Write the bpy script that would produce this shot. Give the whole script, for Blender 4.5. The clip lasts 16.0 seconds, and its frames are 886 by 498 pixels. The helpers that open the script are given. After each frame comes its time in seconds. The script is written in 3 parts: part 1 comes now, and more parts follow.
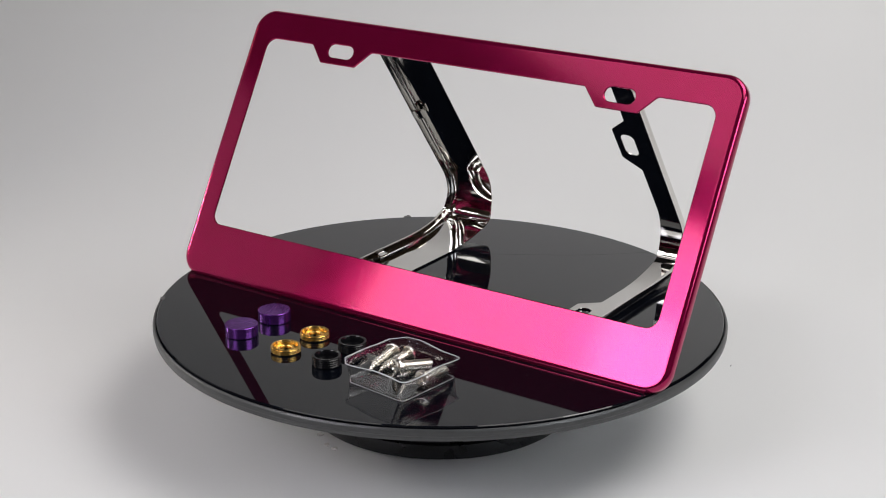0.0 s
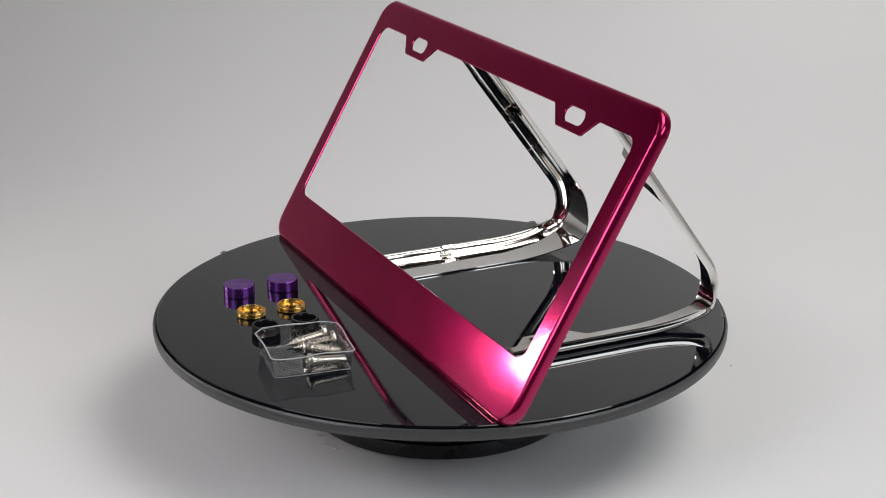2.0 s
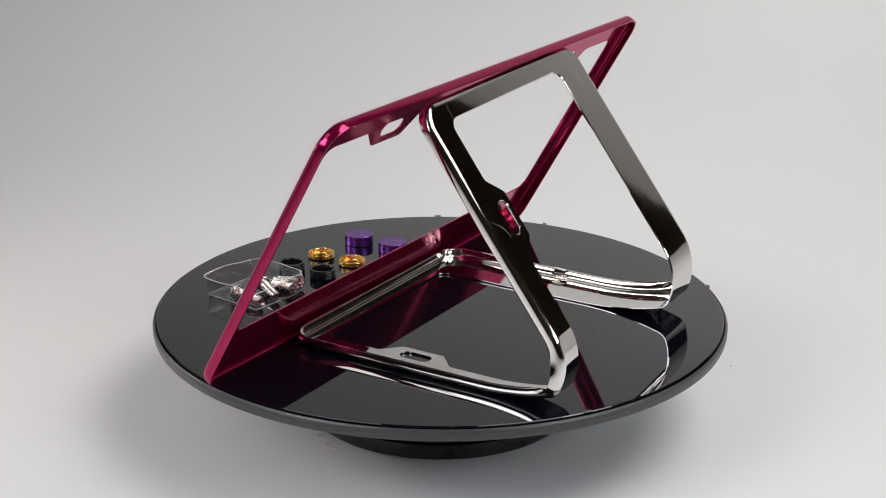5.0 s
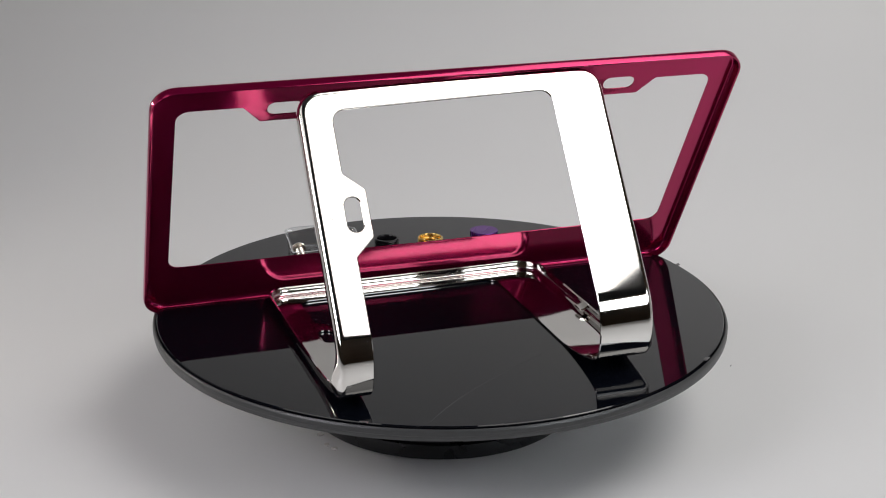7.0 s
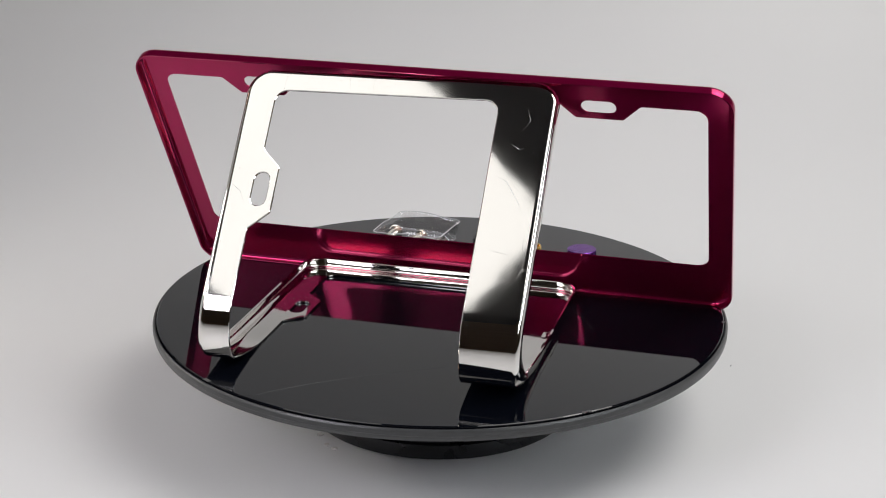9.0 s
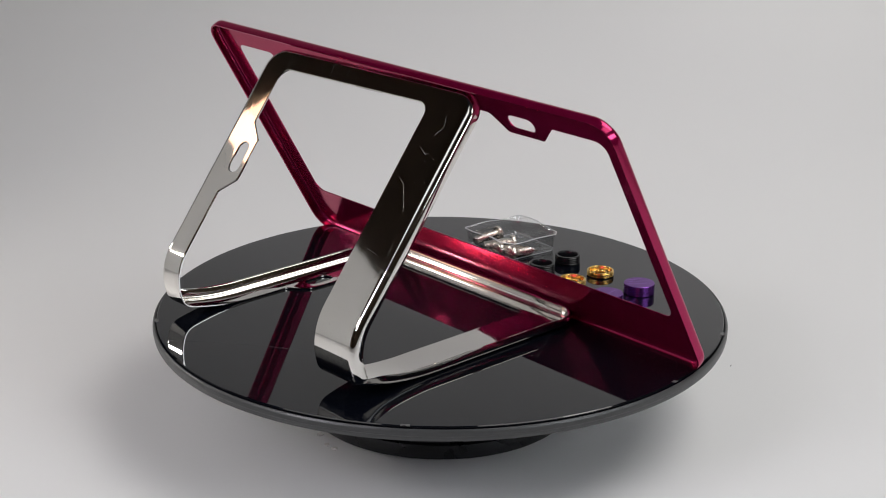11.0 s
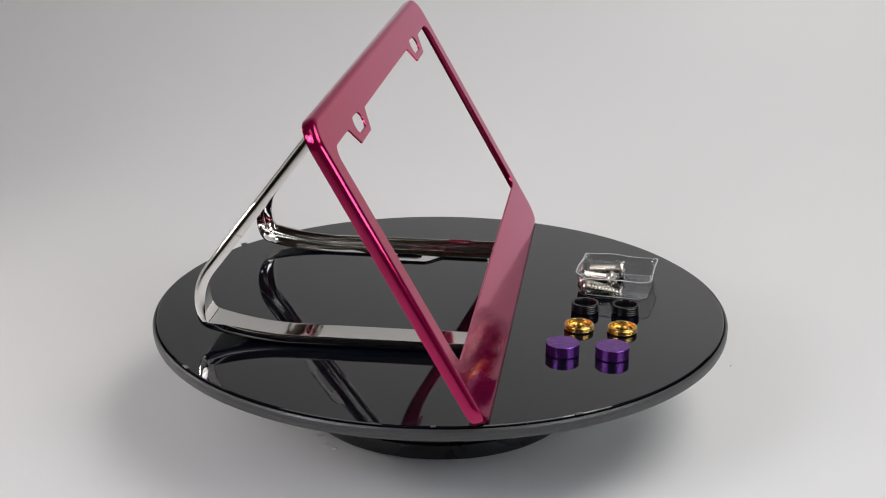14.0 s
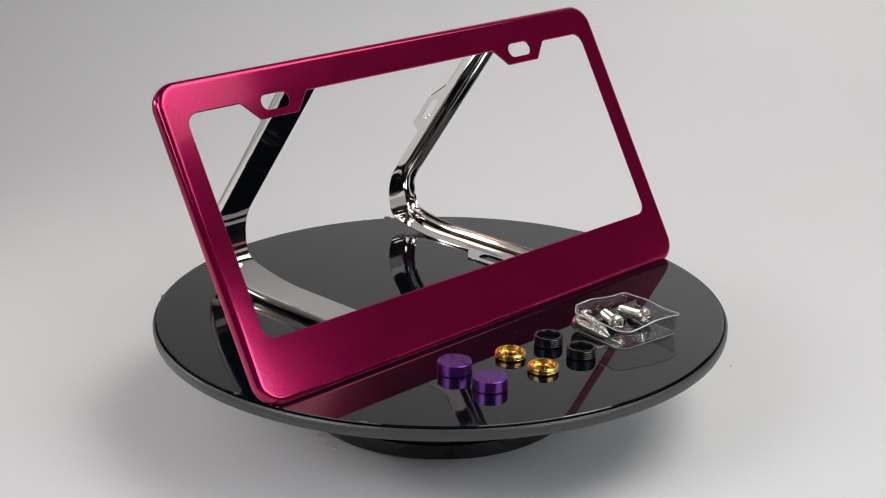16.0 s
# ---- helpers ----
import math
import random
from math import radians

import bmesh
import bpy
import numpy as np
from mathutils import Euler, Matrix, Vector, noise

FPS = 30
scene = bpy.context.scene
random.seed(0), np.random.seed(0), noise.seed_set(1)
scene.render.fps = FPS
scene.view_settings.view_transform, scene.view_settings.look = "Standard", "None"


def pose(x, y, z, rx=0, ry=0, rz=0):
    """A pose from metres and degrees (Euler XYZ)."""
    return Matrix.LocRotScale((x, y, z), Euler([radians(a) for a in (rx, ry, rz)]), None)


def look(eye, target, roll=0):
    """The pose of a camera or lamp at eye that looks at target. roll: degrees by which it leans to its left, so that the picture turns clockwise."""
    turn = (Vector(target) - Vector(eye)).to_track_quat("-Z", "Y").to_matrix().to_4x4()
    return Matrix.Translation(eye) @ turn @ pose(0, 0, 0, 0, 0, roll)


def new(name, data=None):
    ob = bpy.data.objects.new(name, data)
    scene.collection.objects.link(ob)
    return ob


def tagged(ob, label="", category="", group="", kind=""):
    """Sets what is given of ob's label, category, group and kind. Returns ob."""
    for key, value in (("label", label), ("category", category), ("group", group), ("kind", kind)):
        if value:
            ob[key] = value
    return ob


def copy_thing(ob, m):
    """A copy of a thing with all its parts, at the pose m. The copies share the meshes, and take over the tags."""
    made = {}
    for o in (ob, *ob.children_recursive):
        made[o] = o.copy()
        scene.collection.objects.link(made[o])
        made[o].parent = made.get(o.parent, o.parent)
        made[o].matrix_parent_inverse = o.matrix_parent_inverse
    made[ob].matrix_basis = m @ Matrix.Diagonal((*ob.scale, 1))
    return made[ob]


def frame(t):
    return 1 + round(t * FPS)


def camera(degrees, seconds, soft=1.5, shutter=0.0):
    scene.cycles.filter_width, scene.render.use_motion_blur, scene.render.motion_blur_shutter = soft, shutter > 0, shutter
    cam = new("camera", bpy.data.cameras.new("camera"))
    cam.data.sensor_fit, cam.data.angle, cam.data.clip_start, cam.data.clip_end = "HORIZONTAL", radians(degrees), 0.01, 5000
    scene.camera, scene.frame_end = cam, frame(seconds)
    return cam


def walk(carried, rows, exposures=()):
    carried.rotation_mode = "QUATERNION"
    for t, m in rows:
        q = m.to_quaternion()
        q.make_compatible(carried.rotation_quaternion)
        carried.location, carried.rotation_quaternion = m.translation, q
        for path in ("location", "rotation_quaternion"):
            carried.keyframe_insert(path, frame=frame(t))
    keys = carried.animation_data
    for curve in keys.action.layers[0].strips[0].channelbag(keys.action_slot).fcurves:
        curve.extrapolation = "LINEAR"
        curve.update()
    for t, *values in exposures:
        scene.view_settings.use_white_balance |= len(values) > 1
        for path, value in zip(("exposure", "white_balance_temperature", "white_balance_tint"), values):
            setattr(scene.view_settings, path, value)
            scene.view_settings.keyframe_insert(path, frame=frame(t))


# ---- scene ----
# ---------------------------------------------------------------- camera: it stands still on its tripod
cam = camera(32.02, 16.0, soft=1.05)
EYE = Vector((0.0, -0.79269, 0.31023))
AIM = EYE + Vector((0.001508, 0.943525, -0.331298))
walk(cam, [(0, look(EYE, AIM, 0.326)), (16, look(EYE, AIM, 0.326))],
     exposures=[(0, 0.19), (0.5, 0.24), (1.0, 0.07), (1.5, 0.06), (2.0, 0.10), (3.0, 0.19), (5.5, 0.25), (6.0, 0.16), (6.5, -0.03), (7.0, -0.10), (7.5, 0.02), (8.0, 0.23), (8.5, 0.20), (9.2, 0.16),
                (11.3, 0.06), (11.6, 0.08), (12.2, 0.17), (16, 0.19)])

# ---------------------------------------------------------------- world and lamps
world = bpy.data.worlds.new("room_air")
scene.world = world
world.use_nodes = True
world.node_tree.nodes["Background"].inputs["Color"].default_value = (0.9, 0.95, 1.0, 1)
world.node_tree.nodes["Background"].inputs["Strength"].default_value = 0.02


def area_lamp(name, place, target, width, height, power, colour=(1, 1, 1), roll=0, spread=180):
    data = bpy.data.lights.new(name, "AREA")
    data.shape, data.size, data.size_y, data.energy, data.color = "RECTANGLE", width, height, power, colour
    data.spread = radians(spread)
    ob = new(name, data)
    ob.matrix_world = look(place, target, roll)
    return ob


def around(az, el, dist):
    """A place seen from the turntable: azimuth from the camera's side towards its right, elevation, distance."""
    a, e = radians(az), radians(el)
    return Vector((math.sin(a) * math.cos(e), -math.cos(a) * math.cos(e), math.sin(e))) * dist + Vector((0, 0, 0.07))


HUB = (0, 0, 0.07)
area_lamp("softbox_top", (0.74, 0.02, 1.2), (0.24, 0.08, 0.0), 1.0, 0.86, 4.3, (1.0, 0.985, 0.955), spread=120)
area_lamp("softbox_right", around(56, 50.5, 0.86), HUB, 0.68, 0.34, 0.66, (1.0, 0.985, 0.97), roll=7, spread=120)
area_lamp("softbox_left", around(-53.1, 49.9, 1.15), (0.0, -0.05, 0.0), 0.63, 0.372, 0.50, (1.0, 0.985, 0.96), roll=-9.3, spread=140)
area_lamp("strip_lamp_left", around(-61.5, 26, 1.15), (-0.06, -0.12, -0.05), 0.44, 0.24, 0.31, (1.0, 0.97, 0.95), spread=80)
area_lamp("strip_lamp_front", around(-44, 27, 1.0), (0.0, -0.05, 0.0), 0.40, 0.38, 0.50, (0.92, 0.90, 1.0), spread=75)
area_lamp("strip_lamp_right", around(53, 22, 1.0), HUB, 0.70, 0.22, 0.90, (0.90, 0.95, 1.0), roll=5, spread=100)
area_lamp("bulb_left", (-0.56, 0.16, 0.36), (0, 0, 0.1), 0.06, 0.06, 0.03, (1.0, 0.6, 0.38))
for spot in ((-0.597, 0.1985, 0.17), (-0.659, 0.089, 0.205)):
    area_lamp("desk_lamp_left", spot, (-0.10, -0.12, 0.0), 0.036, 0.046, 0.13, (1.0, 0.95, 0.88), spread=110)


# ---------------------------------------------------------------- materials
def material(name):
    m = bpy.data.materials.new(name)
    m.use_nodes = True
    nodes, links = m.node_tree.nodes, m.node_tree.links
    return m, nodes, links, nodes["Principled BSDF"]


def add(nodes, kind, **values):
    n = nodes.new(kind)
    for k, v in values.items():
        n.inputs[k].default_value = v
    return n


def coords(nodes, links, scale):
    tc = nodes.new("ShaderNodeTexCoord")
    mp = nodes.new("ShaderNodeMapping")
    mp.inputs["Scale"].default_value = scale
    links.new(tc.outputs["Object"], mp.inputs["Vector"])
    return mp.outputs["Vector"]


def noise_out(nodes, links, vec, scale, detail=4.0, rough=0.55):
    n = add(nodes, "ShaderNodeTexNoise", Scale=scale, Detail=detail, Roughness=rough)
    links.new(vec, n.inputs["Vector"])
    return n.outputs["Fac"]


def span(nodes, links, fac, lo, hi, to_lo, to_hi):
    r = nodes.new("ShaderNodeMapRange")
    for k, v in (("From Min", lo), ("From Max", hi), ("To Min", to_lo), ("To Max", to_hi)):
        r.inputs[k].default_value = v
    links.new(fac, r.inputs["Value"])
    return r.outputs["Result"]


def tint(nodes, links, fac, a, b):
    mx = nodes.new("ShaderNodeMix")
    mx.data_type = "RGBA"
    mx.inputs["A"].default_value, mx.inputs["B"].default_value = (*a, 1), (*b, 1)
    links.new(fac, mx.inputs["Factor"])
    return mx.outputs["Result"]


def bump(nodes, links, height, strength, distance, target):
    b = add(nodes, "ShaderNodeBump", Strength=strength, Distance=distance)
    links.new(height, b.inputs["Height"])
    links.new(b.outputs["Normal"], target)
    return b


def plain(name, colour, rough=0.5, metal=0.0, vary=0.12, scale=400.0, relief=0.0, stretch=(1, 1, 1), coat=0.0, ior=1.5):
    m, nodes, links, bsdf = material(name)
    vec = coords(nodes, links, stretch)
    fine = noise_out(nodes, links, vec, scale)
    wide = noise_out(nodes, links, vec, scale / 12, 3)
    col = tint(nodes, links, fine, [c * (1 - vary) for c in colour], [min(1, c * (1 + vary)) for c in colour])
    links.new(col, bsdf.inputs["Base Color"])
    links.new(span(nodes, links, wide, 0.3, 0.7, rough * 0.85, rough * 1.15), bsdf.inputs["Roughness"])
    bsdf.inputs["Metallic"].default_value = metal
    bsdf.inputs["Coat Weight"].default_value = coat
    bsdf.inputs["IOR"].default_value = ior
    if relief:
        bump(nodes, links, fine, relief, 0.0004, bsdf.inputs["Normal"])
    return m


def scratch_lines(nodes, links, vec, scale, angle, thin):
    """Sparse straight hairlines."""
    mp = nodes.new("ShaderNodeMapping")
    mp.inputs["Rotation"].default_value = (0, 0, angle)
    mp.inputs["Scale"].default_value = (scale, scale * 0.06, scale * 0.3)
    links.new(vec, mp.inputs["Vector"])
    v = nodes.new("ShaderNodeTexVoronoi")
    v.feature = "DISTANCE_TO_EDGE"
    v.inputs["Scale"].default_value = 1.0
    links.new(mp.outputs["Vector"], v.inputs["Vector"])
    return span(nodes, links, v.outputs["Distance"], 0.0, thin, 1.0, 0.0)


def specks(nodes, links, vec, scale, size):
    v = nodes.new("ShaderNodeTexVoronoi")
    v.inputs["Scale"].default_value = scale
    links.new(vec, v.inputs["Vector"])
    return span(nodes, links, v.outputs["Distance"], size * 0.6, size, 1.0, 0.0)


def candy_paint():
    m, nodes, links, bsdf = material("magenta_candy_paint")
    vec = coords(nodes, links, (1, 1, 1))
    flake = noise_out(nodes, links, vec, 2600, 2)
    cloud = noise_out(nodes, links, vec, 40, 3)
    mixf = nodes.new("ShaderNodeMath")
    mixf.operation = "MULTIPLY_ADD"
    links.new(flake, mixf.inputs[0])
    mixf.inputs[1].default_value = 0.6
    links.new(cloud, mixf.inputs[2])
    col = tint(nodes, links, span(nodes, links, mixf.outputs[0], 0.5, 1.1, 0, 1), (0.330, 0.0040, 0.060), (0.395, 0.007, 0.086))
    links.new(col, bsdf.inputs["Base Color"])
    bsdf.inputs["Metallic"].default_value = 0.78
    bsdf.inputs["Specular Tint"].default_value = (0.9, 0.25, 0.5, 1)
    links.new(span(nodes, links, cloud, 0.3, 0.7, 0.115, 0.155), bsdf.inputs["Roughness"])
    bsdf.inputs["Coat Weight"].default_value = 0.6
    bsdf.inputs["Coat Roughness"].default_value = 0.075
    bsdf.inputs["Coat IOR"].default_value = 1.42
    peel = noise_out(nodes, links, vec, 260, 2)
    bump(nodes, links, peel, 0.035, 0.0006, bsdf.inputs["Coat Normal"])
    return m


def chrome_steel(name, low, high, dusty):
    """low, high: the range of its roughness."""
    m, nodes, links, bsdf = material(name)
    vec = coords(nodes, links, (1, 1, 1))
    cloud = noise_out(nodes, links, vec, 30, 4)
    dust = specks(nodes, links, vec, 330, 0.065)
    patch = span(nodes, links, noise_out(nodes, links, vec, 45, 2), 0.45, 0.62, 0, dusty)
    both = nodes.new("ShaderNodeMath")
    both.operation = "MULTIPLY"
    links.new(dust, both.inputs[0])
    links.new(patch, both.inputs[1])
    links.new(tint(nodes, links, cloud, (0.74, 0.72, 0.69), (0.80, 0.785, 0.76)), bsdf.inputs["Base Color"])
    lines = scratch_lines(nodes, links, vec, 34, 0.9, 0.006)
    some = span(nodes, links, noise_out(nodes, links, vec, 26, 2), 0.61, 0.66, 0, 0.35)
    line = nodes.new("ShaderNodeMath")
    line.operation = "MULTIPLY"
    links.new(lines, line.inputs[0])
    links.new(some, line.inputs[1])
    marks = nodes.new("ShaderNodeMath")
    marks.operation = "MAXIMUM"
    links.new(both.outputs[0], marks.inputs[0])
    links.new(line.outputs[0], marks.inputs[1])
    links.new(span(nodes, links, marks.outputs[0], 0, 1, 1.0, 0.35), bsdf.inputs["Metallic"])
    rough = nodes.new("ShaderNodeMath")
    rough.operation = "MULTIPLY_ADD"
    links.new(marks.outputs[0], rough.inputs[0])
    rough.inputs[1].default_value = 0.45
    links.new(span(nodes, links, cloud, 0.3, 0.7, low, high), rough.inputs[2])
    links.new(rough.outputs[0], bsdf.inputs["Roughness"])
    wave = noise_out(nodes, links, vec, 55, 1)
    bump(nodes, links, wave, 0.02, 0.0015, bsdf.inputs["Normal"])
    return m


def black_acrylic():
    m, nodes, links, bsdf = material("black_gloss_acrylic")
    vec = coords(nodes, links, (1, 1, 1))
    smear = noise_out(nodes, links, vec, 22, 5)
    dust = specks(nodes, links, vec, 150, 0.045)
    lines = scratch_lines(nodes, links, vec, 26, 0.5, 0.004)
    wide = span(nodes, links, noise_out(nodes, links, vec, 14, 2), 0.60, 0.66, 0, 0.5)
    keep = nodes.new("ShaderNodeMath")
    keep.operation = "MULTIPLY"
    links.new(lines, keep.inputs[0])
    links.new(wide, keep.inputs[1])
    top = nodes.new("ShaderNodeMath")
    top.operation = "MAXIMUM"
    links.new(keep.outputs[0], top.inputs[0])
    links.new(dust, top.inputs[1])
    links.new(tint(nodes, links, top.outputs[0], (0.0020, 0.0026, 0.0048), (0.10, 0.10, 0.10)), bsdf.inputs["Base Color"])
    rough = nodes.new("ShaderNodeMath")
    rough.operation = "MULTIPLY_ADD"
    links.new(top.outputs[0], rough.inputs[0])
    rough.inputs[1].default_value = 0.4
    links.new(span(nodes, links, smear, 0.35, 0.7, 0.012, 0.05), rough.inputs[2])
    links.new(rough.outputs[0], bsdf.inputs["Roughness"])
    bsdf.inputs["IOR"].default_value = 1.60
    return m


def clear_plastic():
    m, nodes, links, bsdf = material("clear_blister_plastic")
    nodes.remove(bsdf)
    out = nodes["Material Output"]
    lw = add(nodes, "ShaderNodeLayerWeight", Blend=0.5)
    rise = nodes.new("ShaderNodeMath")
    rise.operation = "POWER"
    links.new(lw.outputs["Facing"], rise.inputs[0])
    rise.inputs[1].default_value = 4.0
    fres = nodes.new("ShaderNodeMath")
    fres.operation = "MULTIPLY_ADD"
    links.new(rise.outputs[0], fres.inputs[0])
    fres.inputs[1].default_value, fres.inputs[2].default_value = 0.75, 0.075
    see = nodes.new("ShaderNodeBsdfTransparent")
    see.inputs["Color"].default_value = (0.95, 0.955, 0.96, 1)
    gloss = nodes.new("ShaderNodeBsdfGlossy")
    gloss.inputs["Roughness"].default_value = 0.06
    mix = nodes.new("ShaderNodeMixShader")
    links.new(fres.outputs[0], mix.inputs[0])
    links.new(see.outputs[0], mix.inputs[1])
    links.new(gloss.outputs[0], mix.inputs[2])
    links.new(mix.outputs[0], out.inputs["Surface"])
    vec = coords(nodes, links, (1, 1, 1))
    wob = noise_out(nodes, links, vec, 160, 3)
    bump(nodes, links, wob, 0.10, 0.001, gloss.inputs["Normal"])
    return m


def paper_sweep():
    m, nodes, links, bsdf = material("white_backdrop_paper")
    vec = coords(nodes, links, (1, 1, 1))
    wide = noise_out(nodes, links, vec, 3.0, 4)
    fine = noise_out(nodes, links, vec, 700, 3)
    links.new(tint(nodes, links, wide, (0.70, 0.695, 0.70), (0.745, 0.74, 0.74)), bsdf.inputs["Base Color"])
    bsdf.inputs["Roughness"].default_value = 0.34
    bsdf.inputs["Specular IOR Level"].default_value = 0.4
    bump(nodes, links, fine, 0.05, 0.0003, bsdf.inputs["Normal"])
    return m


PAINT, CHROME, SATIN, ACRYLIC, CLEAR, PAPER = candy_paint(), chrome_steel("polished_chrome", 0.035, 0.06, 1.0), chrome_steel("bright_inner_chrome", 0.035, 0.065, 0.08), black_acrylic(), clear_plastic(), paper_sweep()
RIM = plain("dark_grey_edge_plastic", (0.045, 0.046, 0.047), 0.38, vary=0.2, scale=300, relief=0.1)
BASE = plain("black_moulded_plastic", (0.010, 0.010, 0.012), 0.28, vary=0.2, scale=500, relief=0.08)
PURPLE = plain("purple_anodised_aluminium", (0.17, 0.042, 0.31), 0.25, 0.85, 0.07, 900, 0.0, (1, 8, 1), ior=1.7)
BEAD = plain("pale_edge_glint", (0.70, 0.71, 0.73), 0.2, 0.0, 0.3, 300, coat=0.6)
GOLD = plain("gold_plated_metal", (0.78, 0.53, 0.17), 0.24, 1.0, 0.08, 500)
BLACK_METAL = plain("black_anodised_metal", (0.004, 0.004, 0.005), 0.20, 0.0, 0.2, 600, ior=1.4)
STEEL = plain("nickel_plated_steel", (0.76, 0.72, 0.65), 0.24, 1.0, 0.08, 700)
WALL = plain("warm_room_wall", (0.42, 0.31, 0.22), 0.8, 0, 0.2, 6)
BURR = plain("scuffed_chrome", (0.45, 0.45, 0.45), 0.42, 0.85, 0.1, 900)
CARD = plain("white_reflector_board", (0.80, 0.79, 0.78), 0.55, 0, 0.03, 60)
ROOM = plain("dim_room_paint", (0.22, 0.22, 0.235), 0.8, 0, 0.2, 6)
FILM = plain("torn_edge_film", (0.10, 0.10, 0.10), 0.4, 0, 0.2, 500)
FLECK = plain("pale_gloss", (0.75, 0.73, 0.70), 0.15, 0, 0.1, 500)
DIRT = plain("dark_speck", (0.05, 0.045, 0.04), 0.8, 0, 0.2, 500)


# ---------------------------------------------------------------- mesh helpers
def part(name, bm, mat, parent=None, label="", smooth=35):
    me = bpy.data.meshes.new(name)
    bmesh.ops.recalc_face_normals(bm, faces=bm.faces[:])
    bm.to_mesh(me)
    bm.free()
    me.materials.append(mat)
    if smooth:
        me.shade_smooth()
        me.set_sharp_from_angle(angle=radians(smooth))
    ob = new(name, me)
    ob.parent = parent
    return tagged(ob, label)


def lathe(profile, seg=64, closed=False):
    """Turn a list of (radius, height) about z. closed: the profile is a loop."""
    bm = bmesh.new()
    rings = []
    for r, z in profile:
        if r < 1e-7:
            rings.append([bm.verts.new((0, 0, z))])
        else:
            rings.append([bm.verts.new((r * math.cos(2 * math.pi * k / seg), r * math.sin(2 * math.pi * k / seg), z)) for k in range(seg)])
    pairs = list(zip(rings, rings[1:]))
    if closed:
        pairs.append((rings[-1], rings[0]))
    for a, b in pairs:
        for k in range(seg):
            j = (k + 1) % seg
            if len(a) == 1 and len(b) == 1:
                continue
            if len(a) == 1:
                bm.faces.new((a[0], b[j], b[k]))
            elif len(b) == 1:
                bm.faces.new((a[k], a[j], b[0]))
            else:
                bm.faces.new((a[k], a[j], b[j], b[k]))
    return bm


def round_poly(corners, seg=6):
    """A closed outline from (x, y, radius) corners."""
    pts, n = [], len(corners)
    for i in range(n):
        x, y, r = corners[i]
        p, a, b = Vector((x, y)), Vector(corners[i - 1][:2]), Vector(corners[(i + 1) % n][:2])
        if r <= 0:
            pts.append(p)
            continue
        da, db = (a - p).normalized(), (b - p).normalized()
        half = math.acos(max(-1, min(1, da.dot(db)))) / 2
        t = r / math.tan(half)
        c = p + (da + db).normalized() * (r / math.sin(half))
        s, e = p + da * t - c, p + db * t - c
        a0, a1 = math.atan2(s.y, s.x), math.atan2(e.y, e.x)
        d = (a1 - a0 + math.pi) % (2 * math.pi) - math.pi
        pts += [c + Vector((math.cos(a0 + d * k / seg), math.sin(a0 + d * k / seg))) * r for k in range(seg + 1)]
    return pts


def outline(w0, v0, w1, v1, r, seg=8):
    return round_poly([(w0, v0, r), (w1, v0, r), (w1, v1, r), (w0, v1, r)], seg)


MM = 0.001
PLATE = dict(length=312.8, high=162.4, low=31.0, top=145.0, half=143.2, tab=9.9, hole=143.0, slot=8.8, roll=3.0, deep=6.4)
STAND = dict(length=310.0, high=161.0, low=29.2, top=144.3, half=143.0, tab=9.9, hole=142.2, slot=8.8, roll=3.2, deep=6.2)


